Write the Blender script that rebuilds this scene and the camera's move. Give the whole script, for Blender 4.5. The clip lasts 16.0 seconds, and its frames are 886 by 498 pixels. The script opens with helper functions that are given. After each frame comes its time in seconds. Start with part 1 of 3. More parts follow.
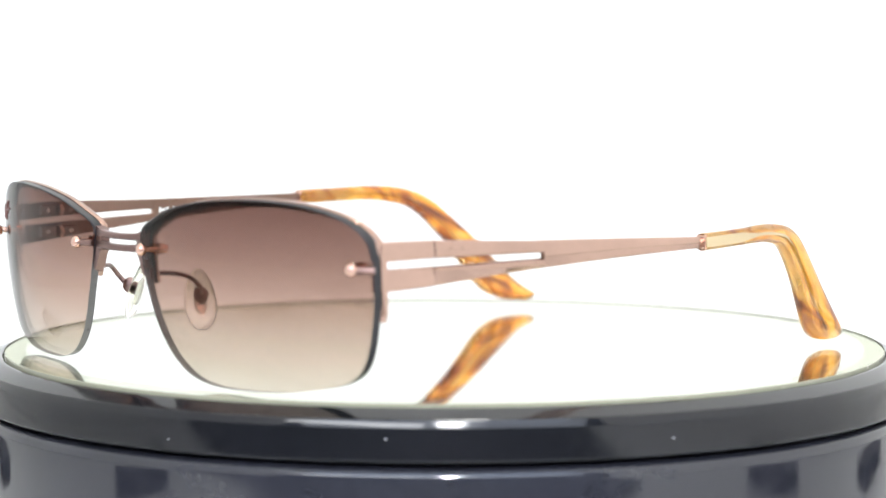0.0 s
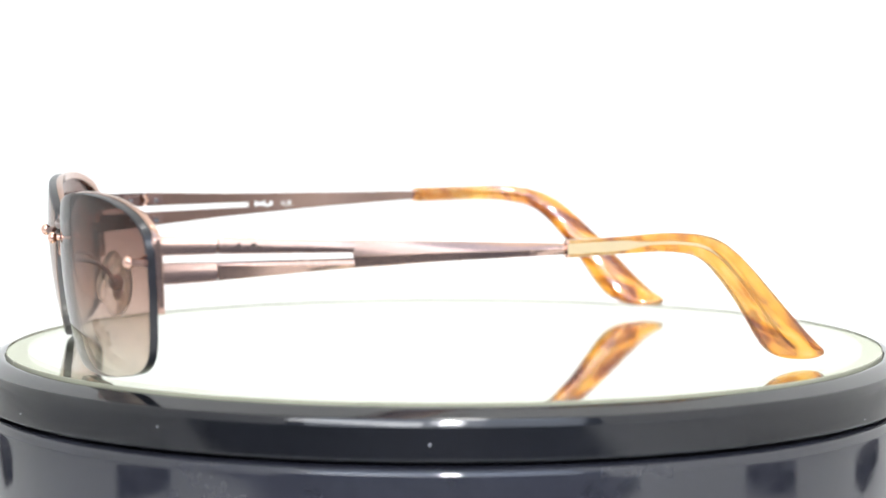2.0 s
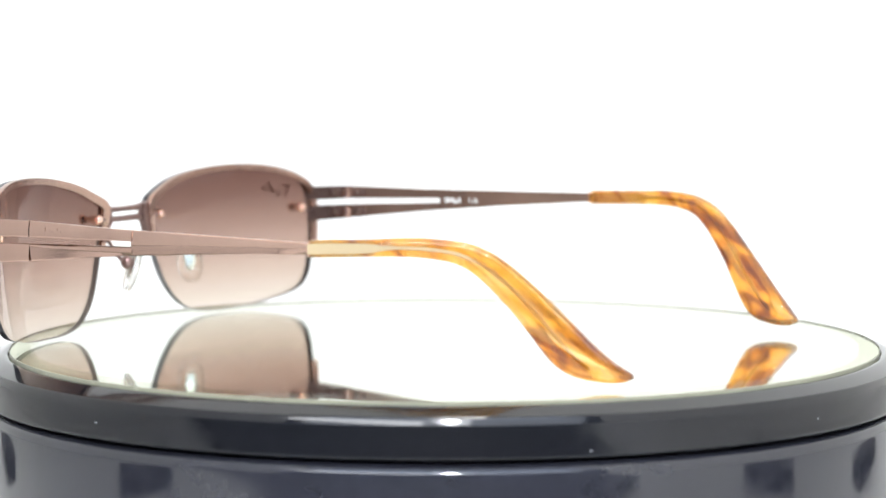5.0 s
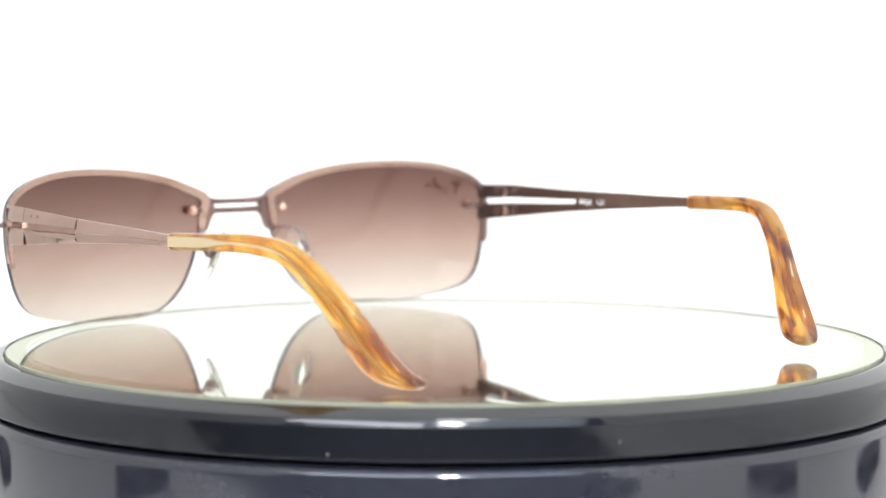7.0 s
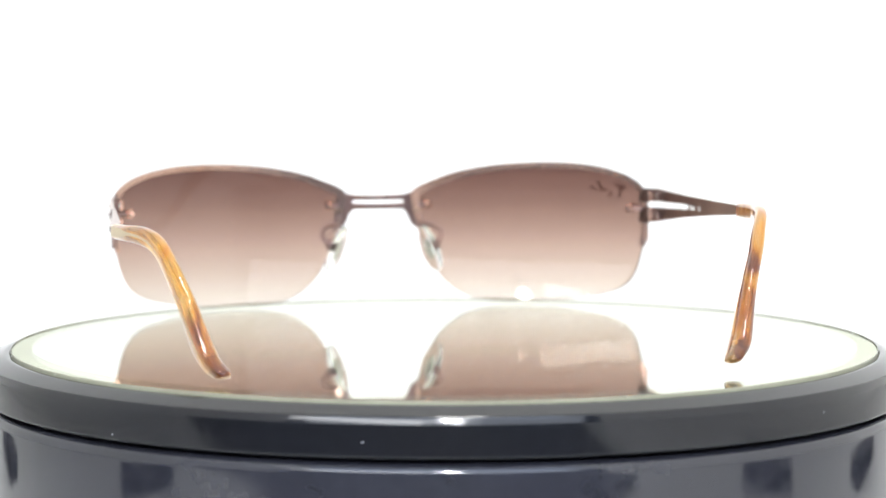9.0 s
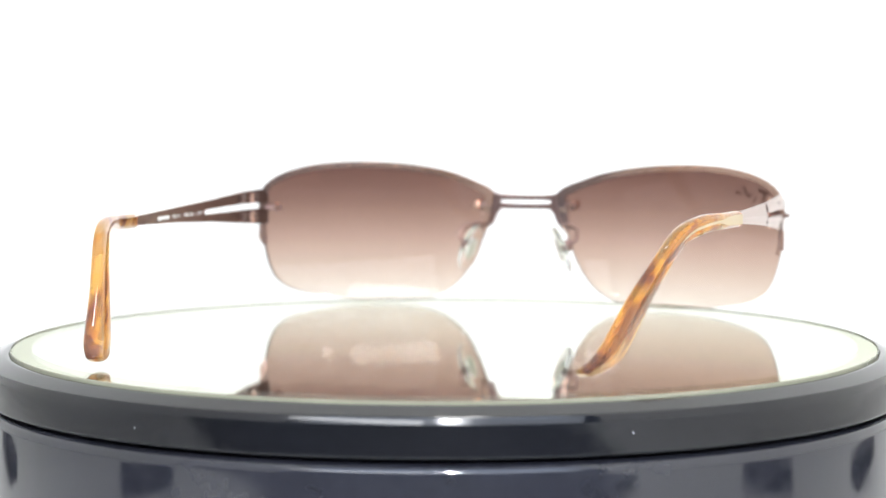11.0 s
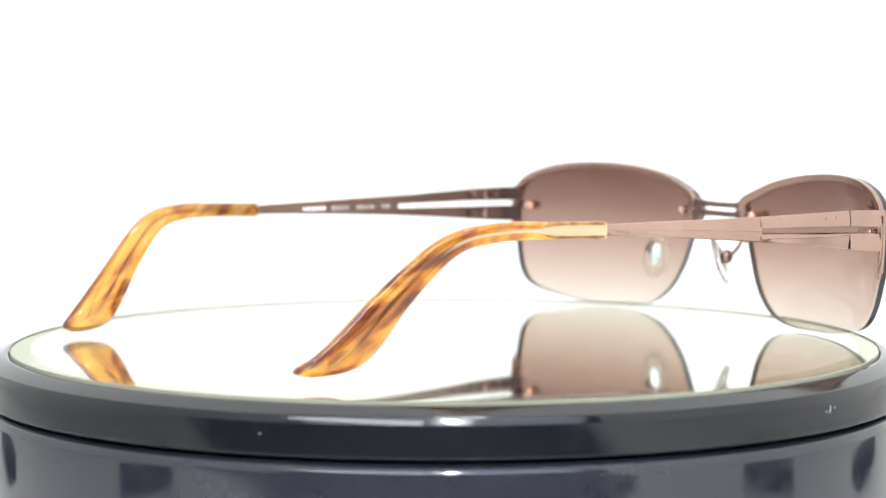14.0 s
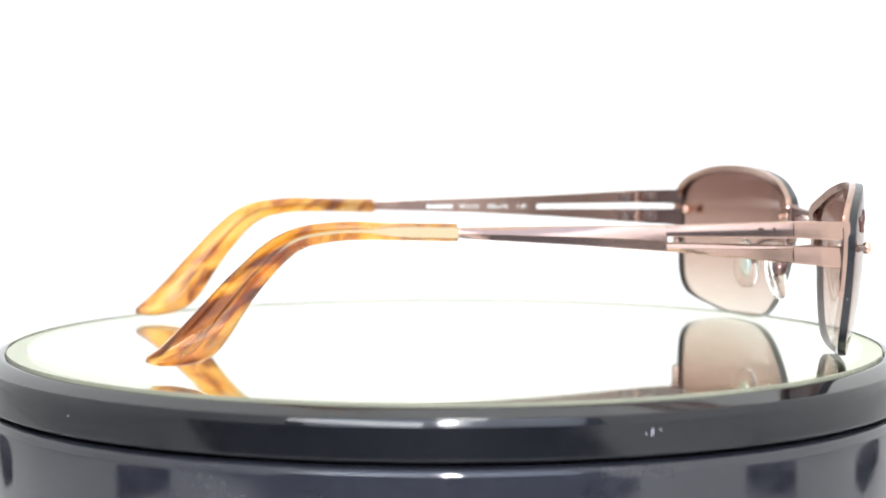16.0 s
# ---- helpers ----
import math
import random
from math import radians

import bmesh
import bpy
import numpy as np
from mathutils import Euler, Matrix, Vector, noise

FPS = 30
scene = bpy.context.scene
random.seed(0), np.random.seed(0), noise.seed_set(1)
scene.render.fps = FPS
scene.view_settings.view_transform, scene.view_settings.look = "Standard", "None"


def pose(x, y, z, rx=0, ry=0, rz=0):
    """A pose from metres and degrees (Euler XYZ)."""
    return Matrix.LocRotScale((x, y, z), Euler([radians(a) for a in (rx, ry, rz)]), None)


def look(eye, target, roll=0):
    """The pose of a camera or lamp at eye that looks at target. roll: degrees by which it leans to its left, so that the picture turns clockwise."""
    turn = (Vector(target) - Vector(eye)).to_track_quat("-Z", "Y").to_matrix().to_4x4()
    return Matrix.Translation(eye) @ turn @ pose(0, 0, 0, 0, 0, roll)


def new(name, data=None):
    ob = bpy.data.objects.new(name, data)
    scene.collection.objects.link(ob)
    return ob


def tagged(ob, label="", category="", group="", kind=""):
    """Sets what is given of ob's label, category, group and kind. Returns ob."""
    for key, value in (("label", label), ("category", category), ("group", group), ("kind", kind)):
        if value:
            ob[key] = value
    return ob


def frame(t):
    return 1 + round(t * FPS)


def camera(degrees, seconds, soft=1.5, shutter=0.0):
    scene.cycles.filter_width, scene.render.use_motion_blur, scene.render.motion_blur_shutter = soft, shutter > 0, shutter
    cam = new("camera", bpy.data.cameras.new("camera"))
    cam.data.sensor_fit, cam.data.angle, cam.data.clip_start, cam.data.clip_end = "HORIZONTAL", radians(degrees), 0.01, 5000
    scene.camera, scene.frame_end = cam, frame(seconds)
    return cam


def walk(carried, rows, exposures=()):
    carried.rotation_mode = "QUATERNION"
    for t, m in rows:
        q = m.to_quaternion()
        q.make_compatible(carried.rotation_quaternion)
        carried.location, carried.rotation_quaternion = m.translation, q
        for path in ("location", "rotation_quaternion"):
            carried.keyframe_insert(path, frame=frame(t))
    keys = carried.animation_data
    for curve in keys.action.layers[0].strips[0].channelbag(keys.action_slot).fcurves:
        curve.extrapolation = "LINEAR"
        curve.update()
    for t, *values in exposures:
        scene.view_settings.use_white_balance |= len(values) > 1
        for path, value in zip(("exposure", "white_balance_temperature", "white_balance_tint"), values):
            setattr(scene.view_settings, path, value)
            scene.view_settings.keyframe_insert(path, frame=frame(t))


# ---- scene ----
# Camera on a tripod before a small photo tent; it stands still but for a few millimetres as its lens is refocused.
cam = camera(21.562, 16.0, soft=1.45)
TOP = 0.069            # height of the mirror disc over the table
cam.data.dof.use_dof = True
cam.data.dof.focus_distance = 0.503
cam.data.dof.aperture_fstop = 16.0
EYE = pose(0, -0.531, TOP + 0.0623, 90 - 4.461, 0, 0.033) @ pose(0, 0, 0, 0, 0, -0.051)
BACK = [(0, -2.6), (0.5, 1.2), (1.0, 1.4), (1.5, 0.2), (2.5, 0), (3.0, -0.8), (3.4, 3.4), (4.0, 4.7), (5.2, 3.0), (6.3, -0.4), (6.6, -1.1), (7.0, -1.7), (7.4, 0.9), (8.0, 1.6),
        (8.5, 6.8), (9.0, 5.7), (11.3, 5.0), (11.6, 2.6), (12.0, 1.4), (12.5, 4.2), (13.0, 8.4), (13.5, 8.6), (13.8, 8.0), (14.1, 1.6), (14.5, -1.3), (15.5, -1.8), (16.0, -0.2)]
walk(cam, [(t, EYE @ pose(0, 0, d * 0.001)) for t, d in BACK], exposures=[(0, -0.5), (16, -0.5)])


def turn(t):
    """Degrees by which the disc has turned at t seconds; the motor runs a little unevenly."""
    lag = np.interp(t, [0, 1, 2, 3, 4, 5.2, 6.5, 7.5, 9, 10.2, 11.5, 12, 12.5, 13.5, 14, 14.5, 15, 15.5, 16],
                    [0.1, 0.18, 0.74, 1.25, 1.1, 0.62, 0.03, -0.28, -0.48, -0.78, -0.95, -1.0, -0.92, -0.87, -0.9, -0.82, -0.79, -0.57, -0.36])
    return -13.1075 * t + float(lag)


# ---- light ----
world = bpy.data.worlds.new("room_air")
scene.world = world
world.use_nodes = True
world.node_tree.nodes["Background"].inputs[0].default_value = (0.75, 0.85, 1.0, 1)
world.node_tree.nodes["Background"].inputs[1].default_value = 0.05


def area(name, eye, target, sx, sy, power, colour):
    data = bpy.data.lights.new(name, "AREA")
    data.shape, data.size, data.size_y, data.energy, data.color = "RECTANGLE", sx, sy, power, colour
    ob = new(name, data)
    ob.matrix_world = look(eye, target)
    return ob


area("led_lamp", (0.03, -1.2, 0.62), (0, 0, 0.06), 0.06, 0.04, 16.0, (0.95, 0.96, 1.0))
area("tent_lamp", (0.03, -0.10, 0.79), (0.03, -0.10, 0), 0.09, 0.07, 1.0, (1.0, 0.98, 0.95))
# Added bluish area light over the camera, unseen; no window is built there.
area("front_soft_light", (0, -1.7, 0.90), (0, 0, 0.1), 2.2, 0.7, 21.0, (0.80, 0.88, 1.0))
area("strip_lamp", (-0.66, -1.42, 0.795), (0, -0.1, 0.06), 1.15, 0.15, 9.0, (0.97, 0.98, 1.0))
# Unseen blue fill in place of a bright upper room; tints the rim's bevel.
area("blue_fill", (0, -1.50, 1.50), (0, 0, 0.1), 2.0, 1.15, 20.0, (0.58, 0.72, 1.0))
# Added unseen fill: brightens the front wall that the black plastic reflects.
area("wall_fill", (0, -0.95, 1.90), (0, -2.5, 0.7), 1.2, 0.5, 34.0, (0.85, 0.90, 1.0))


# ---- materials ----
def links(m):
    return m.node_tree.nodes, m.node_tree.links


def material(name, colour, rough=0.5, metal=0.0, spread=0.1, scale=40.0, bump=0.0, bump_scale=400.0, coat=0.0, rough_spread=0.1):
    """A surface with variation at two scales, fine relief and uneven gloss."""
    m = bpy.data.materials.new(name)
    m.use_nodes = True
    n, l = links(m)
    b = n["Principled BSDF"]
    co = n.new("ShaderNodeTexCoord")
    big = n.new("ShaderNodeTexNoise")
    big.inputs["Scale"].default_value, big.inputs["Detail"].default_value = scale, 5
    fine = n.new("ShaderNodeTexNoise")
    fine.inputs["Scale"].default_value, fine.inputs["Detail"].default_value = scale * 11, 4
    l.new(co.outputs["Object"], big.inputs["Vector"])
    l.new(co.outputs["Object"], fine.inputs["Vector"])
    add = n.new("ShaderNodeMath")
    add.operation = "MULTIPLY_ADD"
    add.inputs[1].default_value = 0.4
    l.new(fine.outputs[0], add.inputs[0])
    l.new(big.outputs[0], add.inputs[2])
    ramp = n.new("ShaderNodeMapRange")
    ramp.inputs[1].default_value, ramp.inputs[2].default_value = 0.4, 1.0
    ramp.inputs[3].default_value, ramp.inputs[4].default_value = 1 - spread, 1 + spread
    l.new(add.outputs[0], ramp.inputs[0])
    mul = n.new("ShaderNodeVectorMath")
    mul.operation = "SCALE"
    mul.inputs[0].default_value = colour
    l.new(ramp.outputs[0], mul.inputs["Scale"])
    l.new(mul.outputs[0], b.inputs["Base Color"])
    rr = n.new("ShaderNodeMapRange")
    rr.inputs[1].default_value, rr.inputs[2].default_value = 0.3, 0.7
    rr.inputs[3].default_value, rr.inputs[4].default_value = max(0.0, rough * (1 - rough_spread)), rough * (1 + rough_spread)
    l.new(fine.outputs[0], rr.inputs[0])
    l.new(rr.outputs[0], b.inputs["Roughness"])
    b.inputs["Metallic"].default_value = metal
    b.inputs["Coat Weight"].default_value = coat
    b.inputs["Coat Roughness"].default_value = 0.03
    if bump:
        rel = n.new("ShaderNodeTexNoise")
        rel.inputs["Scale"].default_value, rel.inputs["Detail"].default_value = bump_scale, 3
        l.new(co.outputs["Object"], rel.inputs["Vector"])
        bp = n.new("ShaderNodeBump")
        bp.inputs["Strength"].default_value, bp.inputs["Distance"].default_value = bump, 0.0004
        l.new(rel.outputs[0], bp.inputs["Height"])
        l.new(bp.outputs[0], b.inputs["Normal"])
    return m


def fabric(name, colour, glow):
    """White tent cloth with emission of its own, in place of lamps outside it."""
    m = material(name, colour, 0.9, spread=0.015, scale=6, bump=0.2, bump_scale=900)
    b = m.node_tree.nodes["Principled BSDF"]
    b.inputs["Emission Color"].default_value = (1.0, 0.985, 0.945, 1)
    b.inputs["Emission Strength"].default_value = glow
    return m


def sheen(n, l, clear, gloss, least, most):
    """Gloss that grows towards grazing, over a clear body."""
    lw = n.new("ShaderNodeLayerWeight")
    lw.inputs[0].default_value = 0.5
    pw = n.new("ShaderNodeMath")
    pw.operation = "POWER"
    pw.inputs[1].default_value = 5.0
    l.new(lw.outputs["Facing"], pw.inputs[0])
    rg = n.new("ShaderNodeMapRange")
    rg.inputs[3].default_value, rg.inputs[4].default_value = least, most
    l.new(pw.outputs[0], rg.inputs[0])
    mix = n.new("ShaderNodeMixShader")
    l.new(rg.outputs[0], mix.inputs[0])
    l.new(clear.outputs[0], mix.inputs[1])
    l.new(gloss.outputs[0], mix.inputs[2])
    return mix.outputs[0]


def tinted_lens(name):
    """Gradient brown tint, dark above and nearly clear below, with a coated gloss."""
    m = bpy.data.materials.new(name)
    m.use_nodes = True
    n, l = links(m)
    n.remove(n["Principled BSDF"])
    out = n["Material Output"]
    co = n.new("ShaderNodeTexCoord")
    sep = n.new("ShaderNodeSeparateXYZ")
    l.new(co.outputs["Object"], sep.inputs[0])
    mot = n.new("ShaderNodeTexNoise")
    mot.inputs["Scale"].default_value = 60
    l.new(co.outputs["Object"], mot.inputs["Vector"])
    shift = n.new("ShaderNodeMath")
    shift.operation = "MULTIPLY_ADD"
    shift.inputs[1].default_value = 0.0012
    l.new(mot.outputs[0], shift.inputs[0])
    l.new(sep.outputs[2], shift.inputs[2])
    rng = n.new("ShaderNodeMapRange")
    rng.inputs[1].default_value, rng.inputs[2].default_value = 0.0, 0.037
    l.new(shift.outputs[0], rng.inputs[0])
    ramp = n.new("ShaderNodeValToRGB")
    e = ramp.color_ramp.elements
    e[0].position, e[0].color = 0.0, (0.84, 0.80, 0.755, 1)
    e[1].position, e[1].color = 1.0, (0.355, 0.248, 0.222, 1)
    for pos, col in ((0.2, (0.76, 0.685, 0.63, 1)), (0.46, (0.64, 0.53, 0.478, 1)), (0.72, (0.48, 0.37, 0.332, 1))):
        k = e.new(pos)
        k.color = col
    l.new(rng.outputs[0], ramp.inputs[0])
    clear = n.new("ShaderNodeBsdfTransparent")
    l.new(ramp.outputs[0], clear.inputs[0])
    gloss = n.new("ShaderNodeBsdfGlossy")
    gloss.inputs["Roughness"].default_value = 0.01
    l.new(sheen(n, l, clear, gloss, 0.013, 0.85), out.inputs[0])
    return m


def thin_glass(name, colour, most):
    """Glass too thin to bend the light that passes it."""
    m = bpy.data.materials.new(name)
    m.use_nodes = True
    n, l = links(m)
    n.remove(n["Principled BSDF"])
    clear = n.new("ShaderNodeBsdfTransparent")
    clear.inputs[0].default_value = (*colour, 1)
    gloss = n.new("ShaderNodeBsdfGlossy")
    gloss.inputs["Roughness"].default_value = 0.015
    l.new(sheen(n, l, clear, gloss, 0.03, most), n["Material Output"].inputs[0])
    return m


def tortoise(name, shift):
    """Amber acetate with long brown flecks, clear enough to glow."""
    m = bpy.data.materials.new(name)
    m.use_nodes = True
    n, l = links(m)
    b = n["Principled BSDF"]
    co = n.new("ShaderNodeTexCoord")
    mp = n.new("ShaderNodeMapping")
    tr = n.new("ShaderNodeMapping")
    tr.inputs["Rotation"].default_value = (radians(40), 0, 0)
    l.new(co.outputs["Object"], tr.inputs[0])
    mp.inputs["Scale"].default_value = (150, 48, 190)
    l.new(tr.outputs[0], mp.inputs[0])
    a = n.new("ShaderNodeTexNoise")
    a.inputs["Scale"].default_value, a.inputs["Detail"].default_value = 1.0, 2
    a.inputs["Roughness"].default_value, a.inputs["Distortion"].default_value = 0.5, 0.9
    l.new(mp.outputs[0], a.inputs["Vector"])
    ramp = n.new("ShaderNodeValToRGB")
    e = ramp.color_ramp.elements
    e[0].position, e[0].color = 0.36, (0.16, 0.032, 0.006, 1)
    e[1].position, e[1].color = 0.62, (0.91, 0.56, 0.16, 1)
    for pos, col in ((0.43, (0.42, 0.11, 0.013, 1)), (0.48, (0.80, 0.31, 0.022, 1)), (0.54, (0.92, 0.46, 0.05, 1))):
        k = e.new(pos)
        k.color = col
    # the straight end by the arm is the palest
    sep = n.new("ShaderNodeSeparateXYZ")
    l.new(co.outputs["Object"], sep.inputs[0])
    pale = n.new("ShaderNodeMapRange")
    pale.inputs[1].default_value, pale.inputs[2].default_value = 0.080, 0.118
    pale.inputs[3].default_value, pale.inputs[4].default_value = shift + 0.10, shift
    l.new(sep.outputs[1], pale.inputs[0])
    tone = n.new("ShaderNodeMath")
    l.new(a.outputs[0], tone.inputs[0])
    l.new(pale.outputs[0], tone.inputs[1])
    l.new(tone.outputs[0], ramp.inputs[0])
    l.new(ramp.outputs[0], b.inputs["Base Color"])
    b.inputs["Roughness"].default_value = 0.06
    b.inputs["IOR"].default_value = 1.5
    b.inputs["Transmission Weight"].default_value = 0.86
    b.inputs["Coat Weight"].default_value = 0.35
    b.inputs["Coat Roughness"].default_value = 0.02
    return m


def clear_glass(name, colour, ior=1.5, rough=0.0):
    m = bpy.data.materials.new(name)
    m.use_nodes = True
    b = m.node_tree.nodes["Principled BSDF"]
    b.inputs["Base Color"].default_value = (*colour, 1)
    b.inputs["Roughness"].default_value = rough
    b.inputs["IOR"].default_value = ior
    b.inputs["Transmission Weight"].default_value = 1.0
    return m


# Emission stands in for unbuilt outside lamps, set panel by panel.
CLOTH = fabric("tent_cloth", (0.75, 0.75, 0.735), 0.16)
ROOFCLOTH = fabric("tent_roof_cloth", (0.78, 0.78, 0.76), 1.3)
# Right side glows far more than left, to balance the rim's reflections.
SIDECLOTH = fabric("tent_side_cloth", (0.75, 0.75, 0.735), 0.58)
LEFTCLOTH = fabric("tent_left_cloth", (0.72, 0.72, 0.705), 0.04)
TABLE = material("dark_table", (0.035, 0.037, 0.045), 0.45, spread=0.2, scale=14, bump=0.1)
WALLPAINT = material("room_wall_paint", (0.52, 0.56, 0.64), 0.8, spread=0.05, scale=3, bump=0.1, bump_scale=300)
BLACK = material("black_plastic", (0.005, 0.0055, 0.0075), 0.085, spread=0.3, scale=30, bump=0.004, bump_scale=260, rough_spread=0.4)
DRUM = material("drum_plastic", (0.018, 0.019, 0.026), 0.08, spread=0.25, scale=30, bump=0.004, bump_scale=260, rough_spread=0.4)
DRUM.node_tree.nodes["Principled BSDF"].inputs["IOR"].default_value = 1.62
CARD = material("grey_card", (0.035, 0.038, 0.05), 0.8, spread=0.15, scale=40, bump=0.3)
RUBBER = material("black_foam", (0.012, 0.012, 0.016), 0.8, spread=0.3, scale=60, bump=0.4)
SILVER = material("mirror_silver", (0.94, 0.955, 0.885), 0.0, 1.0, spread=0.004, scale=8)
GLASS = thin_glass("disc_glass", (0.985, 0.99, 0.975), 0.30)
GREENGLASS = thin_glass("bevel_glass", (0.84, 0.85, 0.78), 0.16)
OLIVE = material("ground_glass_edge", (0.30, 0.30, 0.22), 0.25, spread=0.12, scale=45)
COPPER = material("copper_brown_metal", (0.43, 0.29, 0.235), 0.19, 1.0, spread=0.10, scale=55, bump=0.03, bump_scale=1500)
INNER = material("inner_dark_brown", (0.085, 0.052, 0.045), 0.3, 0.6, spread=0.15, scale=60)
# Copper dimmed in its colour for the dark reflections on the inner arms.
DIMCOPPER = material("inner_dimmed_copper", (0.20, 0.125, 0.10), 0.32, 0.85, spread=0.12, scale=60)
DARKCOPPER = material("dark_brown_metal", (0.23, 0.15, 0.135), 0.30, 1.0, spread=0.14, scale=55, bump=0.04, bump_scale=1500)
BRIGHT = material("polished_copper", (0.76, 0.50, 0.40), 0.10, 1.0, spread=0.08, scale=120)
PADMETAL = material("pad_metal", (0.62, 0.61, 0.58), 0.2, 1.0, spread=0.05, scale=200)
STEEL = material("core_steel", (0.52, 0.41, 0.24), 0.38, 0.2, spread=0.06, scale=90)
LENS = tinted_lens("brown_gradient_lens")
# Edge colours stand in for reflection inside the lens: black above and outside, grey below.
EDGE = material("lens_edge", (0.012, 0.012, 0.015), 0.3, spread=0.2, scale=80)
PALEEDGE = material("grey_lens_edge", (0.09, 0.085, 0.085), 0.3, spread=0.15, scale=80)
ACETATE = tortoise("tortoise_acetate", 0.015)
DARKACETATE = tortoise("dark_tortoise_acetate", -0.018)
SILICONE = clear_glass("clear_silicone", (0.985, 0.98, 0.95), 1.36, 0.16)
WHITEINK = material("white_ink", (0.85, 0.85, 0.84), 0.5, spread=0.05, scale=900)
DARKINK = material("etched_mark", (0.14, 0.06, 0.05), 0.4, spread=0.1, scale=900)
SCUFF = material("scuff", (0.55, 0.56, 0.60), 0.6, spread=0.2, scale=900)


# ---- mesh helpers ----
def mesh_ob(name, bm, mats, parent=None, label="", smooth=True):
    bmesh.ops.recalc_face_normals(bm, faces=bm.faces)
    me = bpy.data.meshes.new(name)
    bm.to_mesh(me)
    bm.free()
    for mt in (mats if isinstance(mats, (list, tuple)) else [mats]):
        me.materials.append(mt)
    if smooth:
        for p in me.polygons:
            p.use_smooth = True
        me.set_sharp_from_angle(angle=radians(35))
    ob = new(name, me)
    ob.parent = parent
    if label:
        tagged(ob, label)
    return ob


def part(name, bm, mat, parent, label="", smooth=True):
    return mesh_ob(name, bm, mat, parent, label, smooth)


def thing(name, label, category, m=None, group=""):
    ob = new(name)
    ob.empty_display_size = 0.02
    ob.matrix_world = m if m else Matrix()
    return tagged(ob, label, category, group)


def box(bm, lo, hi):
    r = bmesh.ops.create_cube(bm, size=1)
    c, s = (Vector(lo) + Vector(hi)) / 2, Vector(hi) - Vector(lo)
    for v in r["verts"]:
        v.co = Vector((v.co.x * s.x, v.co.y * s.y, v.co.z * s.z)) + c
    return r["verts"]


def bevelled(bm, width, segments=2):
    bmesh.ops.bevel(bm, geom=list(bm.edges), offset=width, segments=segments, affect="EDGES", profile=0.6)


def lathe(profile, steps=160, closed=False):
    """A body of revolution from (radius, height) pairs."""
    bm = bmesh.new()
    rings = []
    for r, z in profile:
        if r < 1e-6:
            rings.append([bm.verts.new((0, 0, z))])
        else:
            rings.append([bm.verts.new((r * math.cos(2 * math.pi * k / steps), r * math.sin(2 * math.pi * k / steps), z)) for k in range(steps)])
    pairs = list(zip(rings, rings[1:]))
    if closed:
        pairs.append((rings[-1], rings[0]))
    for a, b in pairs:
        for k in range(steps):
            j = (k + 1) % steps
            if len(a) == 1 and len(b) == 1:
                continue
            if len(a) == 1:
                bm.faces.new((a[0], b[k], b[j]))
            elif len(b) == 1:
                bm.faces.new((a[k], b[0], a[j]))
            else:
                bm.faces.new((a[k], b[k], b[j], a[j]))
    return bm


def loft(bm, sections, closed=False, caps=True):
    """Skin over sections, each a ring of points."""
    rings = [[bm.verts.new(p) for p in s] for s in sections]
    pairs = list(zip(rings, rings[1:])) + ([(rings[-1], rings[0])] if closed else [])
    for a, b in pairs:
        for k in range(len(a)):
            j = (k + 1) % len(a)
            bm.faces.new((a[k], a[j], b[j], b[k]))
    if caps and not closed:
        bm.faces.new(rings[0])
        bm.faces.new(rings[-1][::-1])
    return bm


def smooth_line(pts, per=4, closed=False):
    """Catmull-Rom through the points."""
    pts = [Vector(p) for p in pts]
    n, out = len(pts), []
    for i in range(n if closed else n - 1):
        p1, p2 = pts[i], pts[(i + 1) % n]
        p0 = pts[i - 1] if (closed or i > 0) else 2 * p1 - p2
        p3 = pts[(i + 2) % n] if (closed or i + 2 < n) else 2 * p2 - p1
        for k in range(per):
            s = k / per
            out.append(0.5 * (2 * p1 + (p2 - p0) * s + (2 * p0 - 5 * p1 + 4 * p2 - p3) * s * s + (3 * p1 - p0 - 3 * p2 + p3) * s ** 3))
    if not closed:
        out.append(pts[-1])
    return out


def tube(bm, line, radius, sides=10, taper=None):
    """A round rod along a line."""
    line = [Vector(p) for p in line]
    secs, up = [], None
    for i, p in enumerate(line):
        d = (line[min(i + 1, len(line) - 1)] - line[max(i - 1, 0)]).normalized()
        if up is None:
            up = d.orthogonal().normalized()
        up = (up - d * up.dot(d)).normalized()
        side = d.cross(up)
        r = radius * (taper[i] if taper else 1)
        secs.append([p + r * (math.cos(2 * math.pi * k / sides) * up + math.sin(2 * math.pi * k / sides) * side) for k in range(sides)])
    return loft(bm, secs)


def lerp_table(x, xs, ys):
    return float(np.interp(x, xs, ys))


# ---- the tent, the sheet and the room ----
def slab(name, lo, hi, mat, label, category):
    bm = bmesh.new()
    box(bm, lo, hi)
    return tagged(mesh_ob(name, bm, mat, None, "", False), label, category, kind="structure")


slab("table", (-0.75, -1.0, -0.03), (0.75, 0.75, 0.0), TABLE, "dark table under the photo tent", "table")
bm = bmesh.new()
cols = []
for k in range(33):
    a = min(max((k - 18) / 14, 0), 1) * math.pi / 2
    y = -0.62 + 0.97 * min(k, 18) / 18 + 0.12 * math.sin(a)
    z = 0.002 + 0.12 * (1 - math.cos(a)) + (0.0 if k < 32 else 0.62)
    cols.append([(x, y, z + d) for x, d in ((-0.43, 0), (0.43, 0))])
cols.append([(x, 0.47, 0.80) for x in (-0.43, 0.43)])
rows_ = [[bm.verts.new(p) for p in c] for c in cols]
